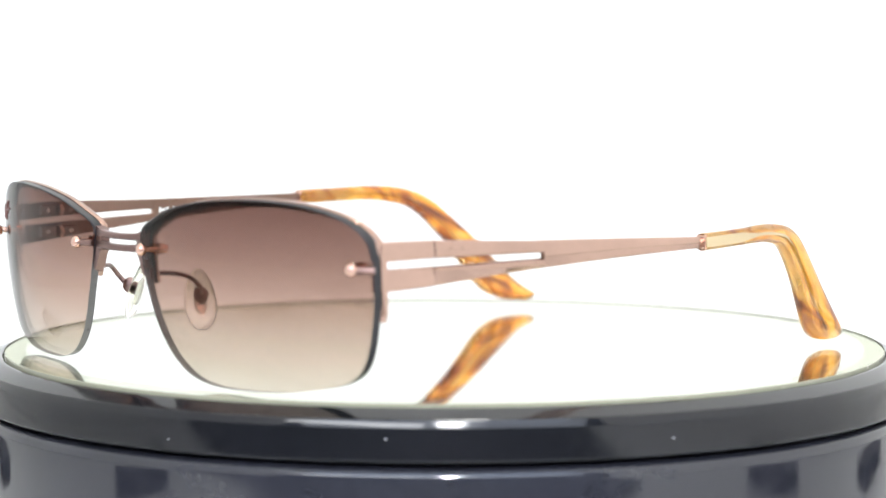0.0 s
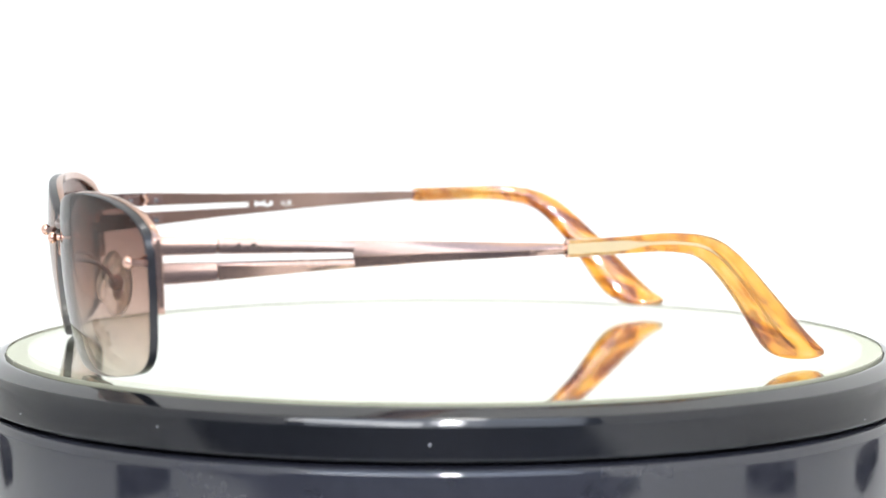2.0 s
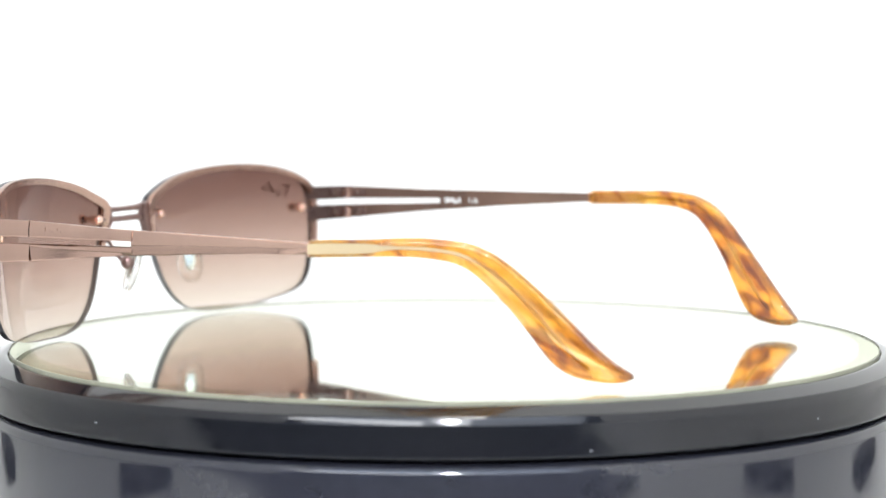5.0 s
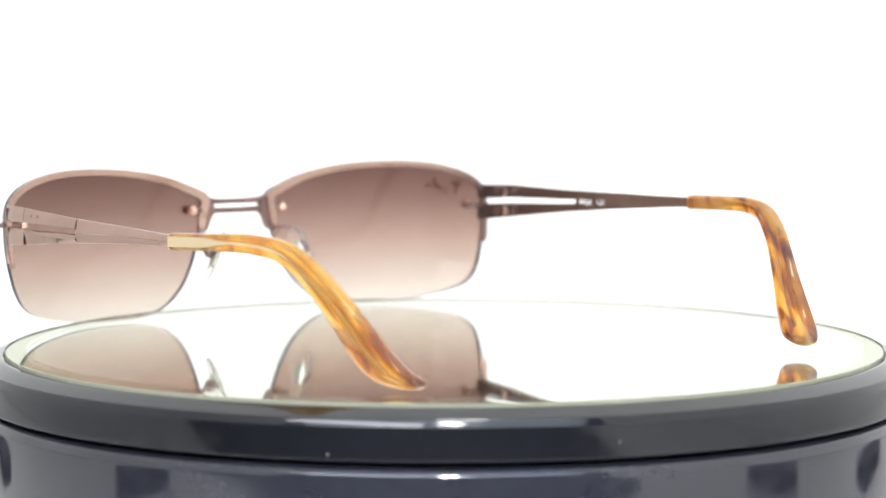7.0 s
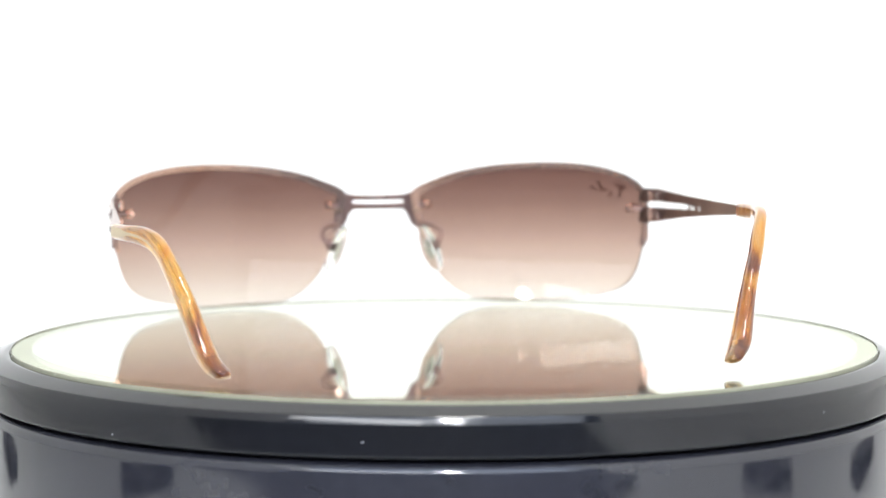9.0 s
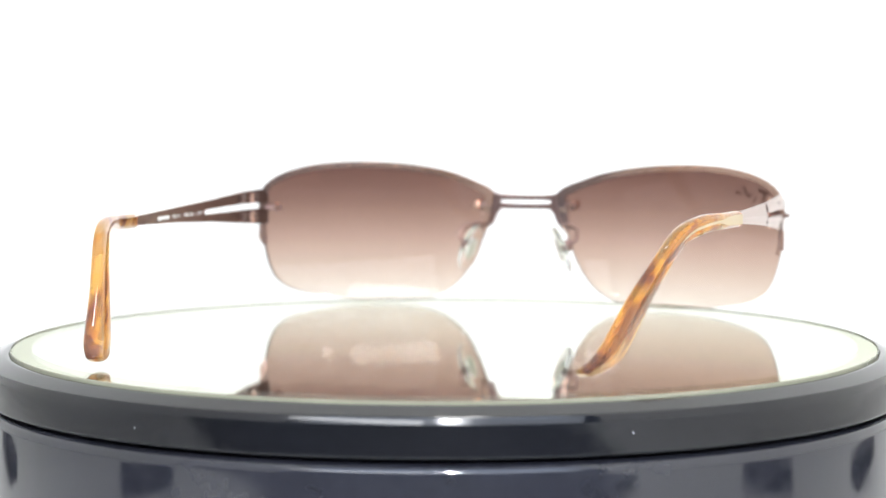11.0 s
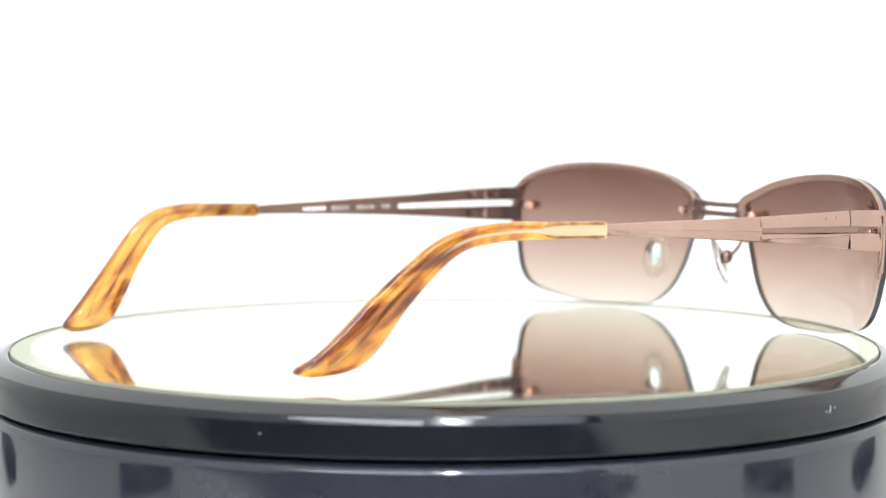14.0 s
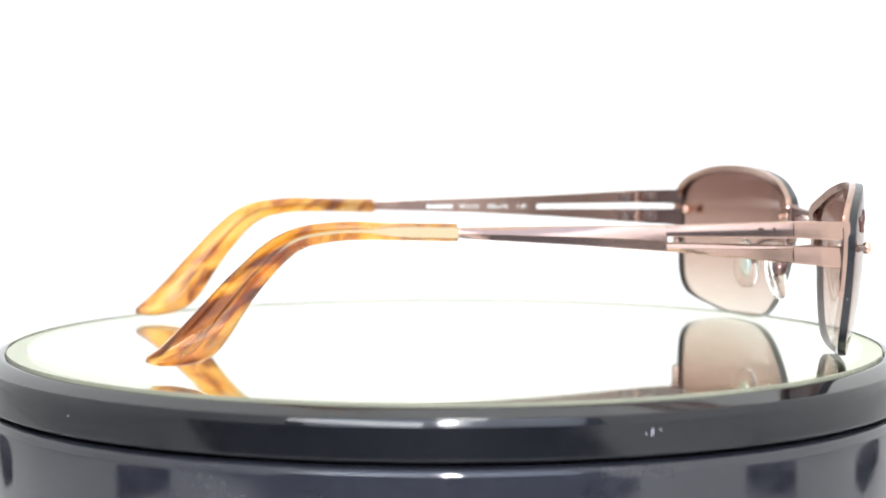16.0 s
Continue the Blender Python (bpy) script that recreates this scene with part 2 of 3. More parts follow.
for a, b in zip(rows_, rows_[1:]):
    bm.faces.new((a[0], a[1], b[1], b[0]))
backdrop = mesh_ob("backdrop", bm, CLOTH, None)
tagged(backdrop, "seamless white cloth sweep with a faint glow of its own", "backdrop", kind="structure")
so = backdrop.modifiers.new("thickness", "SOLIDIFY")
so.thickness, so.offset = 0.0015, -1
# Added out of view to put a dark area into the drum's reflections.
slab("reflection_card", (-0.43, -0.97, 0.0045), (0.23, -0.285, 0.0075), CARD, "added dark grey card, out of view, that darkens the drum's reflections", "mat")
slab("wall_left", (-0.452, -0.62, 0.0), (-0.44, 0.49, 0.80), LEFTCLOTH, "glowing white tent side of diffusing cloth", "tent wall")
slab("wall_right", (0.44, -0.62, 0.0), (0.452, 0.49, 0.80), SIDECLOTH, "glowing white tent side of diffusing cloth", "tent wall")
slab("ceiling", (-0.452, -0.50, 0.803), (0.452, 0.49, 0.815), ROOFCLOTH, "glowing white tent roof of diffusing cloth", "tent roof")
slab("room_wall_back", (-2.0, 1.5, -0.75), (2.0, 1.6, 2.0), WALLPAINT, "grey-blue painted room wall", "wall")
slab("room_wall_front", (-2.0, -2.6, -0.75), (2.0, -2.5, 2.0), WALLPAINT, "grey-blue painted room wall", "wall")
slab("room_wall_left", (-2.1, -2.6, -0.75), (-2.0, 1.6, 2.0), WALLPAINT, "grey-blue painted room wall", "wall")
slab("room_wall_right", (2.0, -2.6, -0.75), (2.1, 1.6, 2.0), WALLPAINT, "grey-blue painted room wall", "wall")
slab("room_ceiling", (-2.1, -2.6, 2.0), (2.1, 1.6, 2.1), WALLPAINT, "plain painted room ceiling", "ceiling")
slab("floor", (-2.1, -2.6, -0.85), (2.1, 1.6, -0.75), TABLE, "dark room floor", "floor")


def weight(x, y, rz):
    bm = bmesh.new()
    box(bm, (-0.04, -0.012, 0), (0.04, 0.012, 0.009))
    bevelled(bm, 0.0015)
    ob = mesh_ob("weight_block", bm, RUBBER)
    ob.matrix_world = pose(x, y, 0.0035, 0, 0, rz)
    tagged(ob, "small black block holding the white sheet down", "weight", "blocks round the sheet")


for x, y, rz in ((0.316, -0.115, 90), (-0.305, -0.155, 88), (0.308, 0.080, 66), (-0.29, 0.13, 118)):
    weight(x, y, rz)


# ---- the turntable ----
MM = 0.001
turntable = thing("turntable", "glossy black round display turntable with a mirror top", "turntable", pose(0, 0, 0))
H = TOP / MM
base_profile = [(0.0, 3), (102, 3), (104, 3.6), (104.8, 5), (105.0, 6), (105.0, 30), (105.0, H - 14.6), (105.0, H - 14.0), (104.98, H - 13.4), (104.75, H - 12.6), (104.2, H - 12.0), (103.2, H - 11.62), (101.5, H - 11.5), (90, H - 11.5), (0.0, H - 11.5)]
part("base", lathe([(r * MM, z * MM) for r, z in base_profile]), DRUM, turntable, "glossy black drum base")
platter_profile = [(0.0, -11.1), (101.1, -11.1), (103.9, -10.95), (104.7, -10.7), (105.07, -10.3), (105.12, -10.1), (105.12, -4.3), (105.12, -4.1), (105.1, -4.0), (105.08, -3.93), (104.9, -3.33), (104.72, -2.75), (104.68, -2.66), (104.5, -2.5), (104.2, -2.38),
                   (101.4, -1.4), (100.9, -1.2), (100.4, -1.05), (99.8, -1.0), (99.4, -1.05), (99.15, -1.2), (99.1, -3.2), (0.0, -3.2)]
platter = part("platter", lathe([(r * MM, z * MM) for r, z in platter_profile]), BLACK, turntable, "glossy black bevelled rim")
platter.data.set_sharp_from_angle(angle=radians(9))
platter.location = (0, 0, TOP)
part("mirror_glass", lathe([(r * MM, z * MM) for r, z in ((0.0, 0.0), (60, 0.0), (94.3, 0.0))]), GLASS, platter, "clear glass over the silver", False)
part("glass_bevel", lathe([(r * MM, z * MM) for r, z in ((94.3, 0.0), (98.75, -0.2), (98.9, -0.3))], 360), GREENGLASS, platter, "greenish bevelled glass border", False)
part("glass_edge", lathe([(r * MM, z * MM) for r, z in ((98.85, -0.32), (98.97, -0.4), (99.0, -1.5), (98.7, -3.0))], 360), OLIVE, platter, "olive-green ground glass edge")
part("mirror_backing", lathe([(0, -0.6 * MM), (98.7 * MM, -0.6 * MM), (98.6 * MM, -3.0 * MM), (0, -3.0 * MM)], 360), SILVER, platter, "silvered mirror back", False)
part("spindle", lathe([(0, (H - 14) * MM), (22 * MM, (H - 14) * MM), (22 * MM, (H - 12.1) * MM), (0, (H - 12.1) * MM)], 48), RUBBER, turntable)


def scuff(az, z, w, hgt, lean=0.0):
    """A small scratch on the rim's face."""
    bm = bmesh.new()
    box(bm, (-w / 2 * MM, -0.03 * MM, -hgt / 2 * MM), (w / 2 * MM, 0.03 * MM, hgt / 2 * MM))
    ob = part("scratch", bm, SCUFF, platter, "pale scratch", False)
    a = radians(az)
    ob.matrix_local = pose(0.10522 * math.cos(a), 0.10522 * math.sin(a), z * MM, 0, lean, az + 90)


for az, z, w, hgt, lean in ((141.9, -6.0, 0.22, 1.5, 8), (141.2, -6.3, 0.3, 0.25, 0), (142.8, -5.7, 0.25, 0.3, 0), (-66, -7.2, 0.3, 0.3, 0), (-96, -6.1, 0.35, 0.2, 20),
                            (-120, -8.2, 0.25, 0.3, 0), (20, -7.4, 0.3, 0.2, 0), (75, -6.4, 0.25, 0.25, 30), (-10, -9.3, 0.22, 0.22, 0), (200, -7.0, 0.3, 0.22, 10)):
    scuff(az, z, w, hgt, lean)


# ---- the sunglasses: x to the wearer's left, y backwards, z up, in millimetres ----
glasses = thing("sunglasses", "copper-brown half-rim sunglasses, brown gradient lenses, tortoise tips, standing open",
                "sunglasses", pose(0, 0, TOP))
SEAT = pose(-0.05499, -0.04738, 0.00005, 0, 0, -51.628)


def gpart(name, bm, mat, parent=None, label="", smooth=True):
    """A part of the sunglasses, its mesh given in millimetres of their own axes."""
    bm.transform(Matrix.Diagonal((MM, MM, MM, 1)))
    ob = mesh_ob(name, bm, mat, parent or glasses, label, smooth)
    ob.matrix_local = SEAT if parent is None else Matrix()
    return ob


def front_y(x, z):
    """The wrapped surface of the two lenses."""
    u = (abs(x) - 37) / 29
    return -9.03 + 4.85 * u - 4.6 * (1 - u * u) + (z - 20) ** 2 / 200 - (z - 25) * 0.08


OUTLINE = [(9.3, 29.6), (14.8, 32.4), (21.7, 34.7), (30.8, 36.3), (39.5, 37.0), (48, 37.1), (56, 36.5), (62.5, 35.0), (66.7, 33.1), (69.2, 30.9),
           (70.4, 28.3), (70.6, 24), (70.4, 18.5), (69.4, 13), (67.9, 8.2), (65.4, 4.8), (61.0, 2.6), (52.5, 0.9), (46, 0.25), (38, 0.02),
           (31, 0.15), (26, 0.95), (21.8, 2.6), (17.8, 5.8), (14.6, 10.3), (12.2, 15.8), (10.5, 21), (9.6, 25)]
RING = smooth_line([(x, 0, z) for x, z in OUTLINE], 5, True)


def lens(side):
    bm = bmesh.new()
    c = Vector((40, 0, 18.5))
    scales = (0.08, 0.2, 0.32, 0.44, 0.56, 0.68, 0.79, 0.88, 0.95, 0.989, 1.0)
    faces = []
    skins = []
    for depth in (-1.0, 1.0):
        rings = []
        for s in scales:
            ring = []
            for p in RING:
                q = c + (p - c) * s
                d = depth * (1.0 if s < 1 else 0.85)
                ring.append(bm.verts.new((side * q.x, front_y(q.x, q.z) + d, q.z)))
            rings.append(ring)
        mid = bm.verts.new((side * c.x, front_y(c.x, c.z) + depth, c.z))
        n = len(RING)
        for k in range(n):
            bm.faces.new((mid, rings[0][k], rings[0][(k + 1) % n]))
            for a, b in zip(rings, rings[1:]):
                f = bm.faces.new((a[k], b[k], b[(k + 1) % n], a[(k + 1) % n]))
                f.material_index = 1 if b is rings[-1] and RING[k].z > 27 else 0
        skins.append(rings[-1])
    n = len(RING)
    for k in range(n):
        f = bm.faces.new((skins[0][k], skins[1][k], skins[1][(k + 1) % n], skins[0][(k + 1) % n]))
        f.material_index = 1 if RING[k].z > 21 or RING[k].x > 52 else 2
    return gpart("lens", bm, [LENS, EDGE, PALEEDGE], None, "brown lens, dark above and fading to clear")


def rim(side):
    """The metal rim over the top of a lens, from the nose leg round to the hinge corner."""
    n = len(RING)
    path = [RING[k % n] for k in range(n - 12, n + 5 * 12 + 4)]
    c = Vector((40, 0, 18.5))
    secs = []
    for i, p in enumerate(path):
        d = (path[min(i + 1, len(path) - 1)] - path[max(i - 1, 0)]).normalized()
        out = Vector((d.z, 0, -d.x))
        if out.dot(p - c) < 0:
            out = -out
        f = i / (len(path) - 1)
        wide = 0.32 if 0.05 < f < 0.97 else 0.25
        depth = 2.1 if f > 0.08 else 1.9
        lip = lerp_table(f, [0, 0.08, 0.16, 0.26, 0.4, 1], [1.1, 1.9, 2.0, 1.6, 1.25, 1.15])
        ring = []
        for ro, dy in ((0.02, 0.75), (wide * 0.6, 0.75), (wide, 0.95), (wide, depth - 0.35), (wide * 0.7, depth), (-lip, depth), (-lip - 0.1, 1.4), (-lip, 1.1), (0.02, 1.07)):
            q = p + out * ro
            ring.append((side * q.x, front_y(q.x, q.z) + dy, q.z))
        secs.append(ring)
    bm = bmesh.new()
    loft(bm, secs)
    return gpart("rim", bm, COPPER, None, "copper-brown metal half rim")


def bridge():
    bm = bmesh.new()

    def bar(pts, z0, z1, y0, y1):
        secs = []
        for x in pts:
            yy = -15.2 + 0.014 * x * x
            e = 0.25
            zt = z1 + 0.006 * x * x
            secs.append([(x, yy + y0 + e, z0), (x, yy + y0, z0 + e), (x, yy + y0, zt - e), (x, yy + y0 + e, zt), (x, yy + y1 - e, zt), (x, yy + y1, zt - e), (x, yy + y1, z0 + e), (x, yy + y1 - e, z0)])
        loft(bm, secs)
    xs = [-9 + 18 * k / 16 for k in range(17)]
    bar(xs, 27.4, 28.6, -0.4, 1.5)
    bar(xs, 25.0, 26.3, -0.4, 1.5)
    for s in (1, -1):
        secs = []
        for x, lo, hi in ((7.0, 24.7, 28.9), (7.8, 23.9, 29.1), (8.9, 21.2, 29.5), (9.7, 20.4, 29.7), (10.2, 20.7, 29.8)):
            yy = -13.9
            secs.append([(s * x, yy - 0.6, lo), (s * x, yy + 1.4, lo), (s * x, yy + 1.4, hi), (s * x, yy - 0.6, hi)])
        loft(bm, secs)
    return gpart("bridge", bm, DARKCOPPER, None, "double-bar metal bridge")


def screw(side, x, z):
    """A screw square to the lens, with a ball head before it and a nut behind, and the lug that grips the lens edge."""
    y = front_y(x, z)
    n = Vector((front_y(x + 0.5, z) - front_y(x - 0.5, z), -1, 0)).normalized()
    c = Vector((x, y, z))

    def at(d):
        q = c + n * d
        return Vector((side * q.x, q.y, q.z))

    bm = bmesh.new()

    def cyl(d0, d1, r0, r1):
        tube(bm, [at(d0), at((d0 + d1) / 2), at(d1)], 1.0, 16, [r0, max(r0, r1), r1])
    tube(bm, [at(d) for d in (1.7, 1.9, 2.3, 2.8, 3.2, 3.5, 3.6)], 1.0, 18, [0.7, 1.0, 1.25, 1.25, 1.05, 0.65, 0.2])
    cyl(-1.2, 1.8, 0.6, 0.6)
    cyl(-2.3, -1.05, 1.1, 1.15)
    cyl(-3.2, -2.3, 0.6, 0.95)
    ob = gpart("screw", bm, BRIGHT, None, "polished copper screw through the lens")
    edge = 70.8 if x > 40 else 9.2
    for d, name, mat, label in ((2.3, "clip_pin", DARKCOPPER, "short dark clip on the lens edge"), (-1.9, "screw_lug", DARKCOPPER, "dark metal lug")):
        e = Vector((edge, front_y(edge, z), z)) + n * (0.6 * d)
        f = c + n * d
        bm = bmesh.new()
        tube(bm, [Vector((side * q.x, q.y, q.z)) for q in (f, f.lerp(e, 0.5) + n * 0.1 * d, e)], 0.62, 10)
        gpart(name, bm, mat, None, label)
    return ob


def nose_pad(side):
    """Wire arm, round holder and clear silicone pad."""
    bm = bmesh.new()
    line = smooth_line([(10.6, -13.2, 21.0), (11.4, -11.4, 21.0), (13.2, -9.2, 20.9), (15.2, -7.2, 20.2), (15.9, -5.4, 18.5), (15.2, -4.4, 17.1), (14.2, -3.9, 16.4)], 4)
    tube(bm, [(side * p.x, p.y, p.z) for p in line], 0.5, 10)
    box(bm, (side * 10.6 - 0.6, -13.4, 20.0), (side * 10.6 + 0.6, -12.2, 22.2))
    arm = gpart("pad_arm", bm, DARKCOPPER, None, "thin metal pad arm")
    bm = bmesh.new()
    bmesh.ops.create_uvsphere(bm, u_segments=16, v_segments=10, radius=1.0)
    bm.transform(Matrix.Translation((side * 13.9, -3.7, 16.3)) @ Matrix.Diagonal((1.3, 1.6, 1.7, 1)))
    gpart("pad_holder", bm, DARKCOPPER, None, "small round dark pad holder")
    bm = bmesh.new()
    bmesh.ops.create_uvsphere(bm, u_segments=28, v_segments=18, radius=1.0)
    for v in bm.verts:
        z = v.co.z
        wide = 3.2 * (1.0 - 0.16 * z)
        v.co = Vector((v.co.x * 1.15, v.co.y * wide, z * 6.5))
        v.co.x = math.copysign(abs(v.co.x / 1.15) ** 0.7 * 1.15, v.co.x)
    m = Matrix.Translation((side * 12.4, -2.9, 15.2)) @ pose(0, 0, 0, 6, side * -20, side * -35).to_3x3().to_4x4()
    bm.transform(m)
    pad = gpart("nose_pad", bm, SILICONE, None, "clear silicone nose pad")
    bm = bmesh.new()
    bmesh.ops.create_uvsphere(bm, u_segments=16, v_segments=10, radius=1.0)
    bm.transform(m @ Matrix.Diagonal((0.3, 1.5, 3.2, 1)))
    gpart("pad_core", bm, PADMETAL, pad, "bright metal plate inside the pad")


TY = [-6, -1, 3, 10.8, 23, 33.6, 55, 80, 84]
TT = [30.1, 30.1, 30.1, 30.0, 29.4, 28.9, 28.3, 27.5, 27.4]
TB = [20.6, 20.7, 20.9, 21.4, 22.4, 23.2, 24.4, 25.3, 25.4]
XY_ = [-5, -2, 0, 4, 12, 37, 80, 94, 102, 110, 118, 126, 134, 142, 150]
XX_ = [69.5, 70.3, 70.8, 71.4, 72.0, 72.5, 72.8, 71.0, 68.8, 66.2, 63.1, 59.8, 57.0, 53.9, 51.0]


def temple_x(y):
    return lerp_table(y, XY_, XX_)


def lift(side, y):
    """How far the wearer's right temple stands higher than the left one."""
    return 0.0 if side > 0 else lerp_table(y, [-2, 1, 11, 57, 81, 100, 109, 118, 123, 136, 145], [0.5, 0.6, 1.0, 2.3, 3.1, 2.9, 2.5, 1.5, 0.9, 0.8, 0.6])


def blade(bm, side, ys, top, bottom, thick=1.25, crease=None, swell=0.0):
    """A flat metal strip standing on edge, with softened edges; a crease may part its outer face in two facets."""
    secs = []
    for y in ys:
        x, off = temple_x(y), lift(side, y)
        t, b = top(y) + off, bottom(y) + off
        e = min(0.22, (t - b) * 0.2)
        xi = x - thick
        lean = math.tan(radians(lerp_table(y, [-2, 30, 50, 62, 72, 78, 82], [0, 2, 9, 16, 20, 10, 0])))
        if crease:
            c = b + (t - b) * crease(y)
            h = t - c
            ring = [(x - 0.5, t), (x - 0.28, t - e), (x - 0.14, t - 0.35 * h), (x - 0.04, t - 0.68 * h), (x + swell, c + 0.06), (x + swell - 0.12, c - 0.06), (x - 0.45, b + e), (x - 0.6, b), (xi + 0.1, b), (xi, b + e), (xi, t - e), (xi + 0.1, t)]
        else:
            ring = [(x - 0.5, t), (x - 0.3, t - e), (x - 0.12, t - 0.35 * (t - b)), (x + swell - 0.02, (t + b) / 2), (x + swell, b + 0.25 * (t - b)), (x - 0.02, b + e), (x - 0.12, b), (xi + e * .6, b), (xi, b + e), (xi, t - e), (xi + e * .6, t)]
        secs.append([(side * (px - lean * (pz - (t + b) / 2)), y, pz) for px, pz in ring])
    loft(bm, secs)


def ztop(y):
    return lerp_table(y, TY, TT)


def zbot(y):
    return lerp_table(y, TY, TB)


def slot_top(y):
    return lerp_table(y, [-2, 10.8, 38], [26.3, 26.6, 26.45])


def slot_bot(y):
    return lerp_table(y, [-2, 10.8, 38], [25.0, 25.1, 25.35])


def steps(a, b, n):
    return [a + (b - a) * k / (n - 1) for k in range(n)]


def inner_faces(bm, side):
    """Gives the faces towards the wearer's head the second, darker material."""
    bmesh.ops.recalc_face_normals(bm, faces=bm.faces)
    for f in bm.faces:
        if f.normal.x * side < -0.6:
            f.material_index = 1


def end_piece(side):
    bm = bmesh.new()
    ys = steps(-1.6, 10.7, 12)
    blade(bm, side, ys, ztop, slot_top, 1.5)
    blade(bm, side, ys, slot_bot, zbot, 1.5)
    # the corner stub that carries both prongs down along the lens
    secs = []
    for z in steps(16.4, 29.4, 8):
        y = front_y(70.0, z)
        secs.append([(side * 69.4, y + 1.1, z), (side * 70.9, y + 1.1, z), (side * 71.0, y + 2.0, z), (side * 69.6, y + 2.2, z)])
    loft(bm, secs)
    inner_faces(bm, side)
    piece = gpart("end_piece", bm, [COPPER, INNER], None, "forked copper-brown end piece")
    piece.data.set_sharp_from_angle(angle=radians(16))
    return piece


def hinge(side):
    """Two hinges an arm: dark plates screwed to the inner faces, with bright barrels between them."""
    for za, zb in ((26.9, 29.5), (21.8, 24.6)):
        o = lift(side, 9)
        bm = bmesh.new()
        box(bm, (side * 69.5 - 0.7, 5.5, za + 0.2 + o), (side * 69.5 + 0.7, 9.5, zb - 0.2 + o))
        box(bm, (side * 70.2 - 0.7, 11.6, za + 0.3 + o), (side * 70.2 + 0.7, 15.2, zb - 0.3 + o))
        bevelled(bm, 0.15, 1)
        plate = gpart("hinge", bm, DARKCOPPER, None, "small dark hinge plates with bright barrels")
        for z0, z1, y0 in ((za, za + 0.8, 10.3), (za + 0.9, zb - 0.9, 10.75), (zb - 0.8, zb, 10.3)):
            bm = bmesh.new()
            tube(bm, [(side * 69.2, y0, z0 + o), (side * 69.2, y0, z1 + o)], 1.05, 14)
            gpart("hinge_barrel", bm, BRIGHT, plate, "bright hinge barrel")
        for y0 in (7.2, 13.6):
            bm = bmesh.new()
            x0 = side * (68.85 if y0 < 10 else 69.55)
            tube(bm, [(x0 + side * 0.2, y0, (za + zb) / 2 + o), (x0 - side * 0.25, y0, (za + zb) / 2 + o)], 0.55, 10)
            gpart("hinge_screw", bm, PADMETAL, plate, "tiny bright screw head")


def text_mesh(body, size):
    cu = bpy.data.curves.new("words", "FONT")
    cu.body, cu.size, cu.extrude, cu.resolution_u = body, size, 0.02, 2
    tmp = bpy.data.objects.new("words", cu)
    me = bpy.data.meshes.new_from_object(tmp)
    bm = bmesh.new()
    bm.from_mesh(me)
    bpy.data.objects.remove(tmp)
    bpy.data.meshes.remove(me)
    return bm


def temple(side):
    bm = bmesh.new()
    ys = steps(10.95, 37.4, 14)
    blade(bm, side, ys, ztop, slot_top, 1.25)
    blade(bm, side, ys, slot_bot, zbot, 1.25, lambda y: 0.85 - 0.5 * (y - 10.9) / 27)
    blade(bm, side, steps(37.2, 82.0, 20), ztop, zbot, 1.25, lambda y: 0.42 + 0.05 * (y - 36) / 45)
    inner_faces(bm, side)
    arm = gpart("temple", bm, [COPPER, DIMCOPPER], None, "flat slotted copper-brown temple arm")
    arm.data.set_sharp_from_angle(angle=radians(16))
    return arm


# upper and lower edges of the tortoise tip, as (y, z) pairs
TIP = [((80.3, 28.11), (80.3, 24.71)), ((81.19, 28.27), (81.19, 24.62)), ((92.36, 28.62), (92.84, 25.08)), ((100.26, 29.0), (100.55, 25.15)), ((106.23, 28.8), (105.17, 24.7)), ((111.82, 27.96), (108.83, 23.85)),
       ((116.53, 25.78), (112.1, 21.75)), ((120.96, 22.08), (115.86, 17.71)), ((124.53, 18.47), (118.94, 13.87)), ((128.09, 14.65), (121.83, 9.56)), ((131.65, 10.74), (124.43, 5.57)),
       ((135.31, 6.82), (127.03, 2.59)), ((138.2, 4.1), (130.21, 0.88)), ((140.03, 2.75), (134.35, 0.15)), ((140.99, 1.9), (137.34, 0.03)), ((141.19, 1.05), (139.36, 0.2))]


def sway(side, y):
    """Both tips are bent a little to the wearer's left; the right one stands wide at its bend."""
    wide = lerp_table(y, [82, 94, 106, 118, 128, 141], [0, 0.9, 2.1, 2.1, 1.1, 0]) if side < 0 else lerp_table(y, [95, 140], [0, -1.5])
    return side * lerp_table(y, [95, 142], [0, 1.8]) + wide


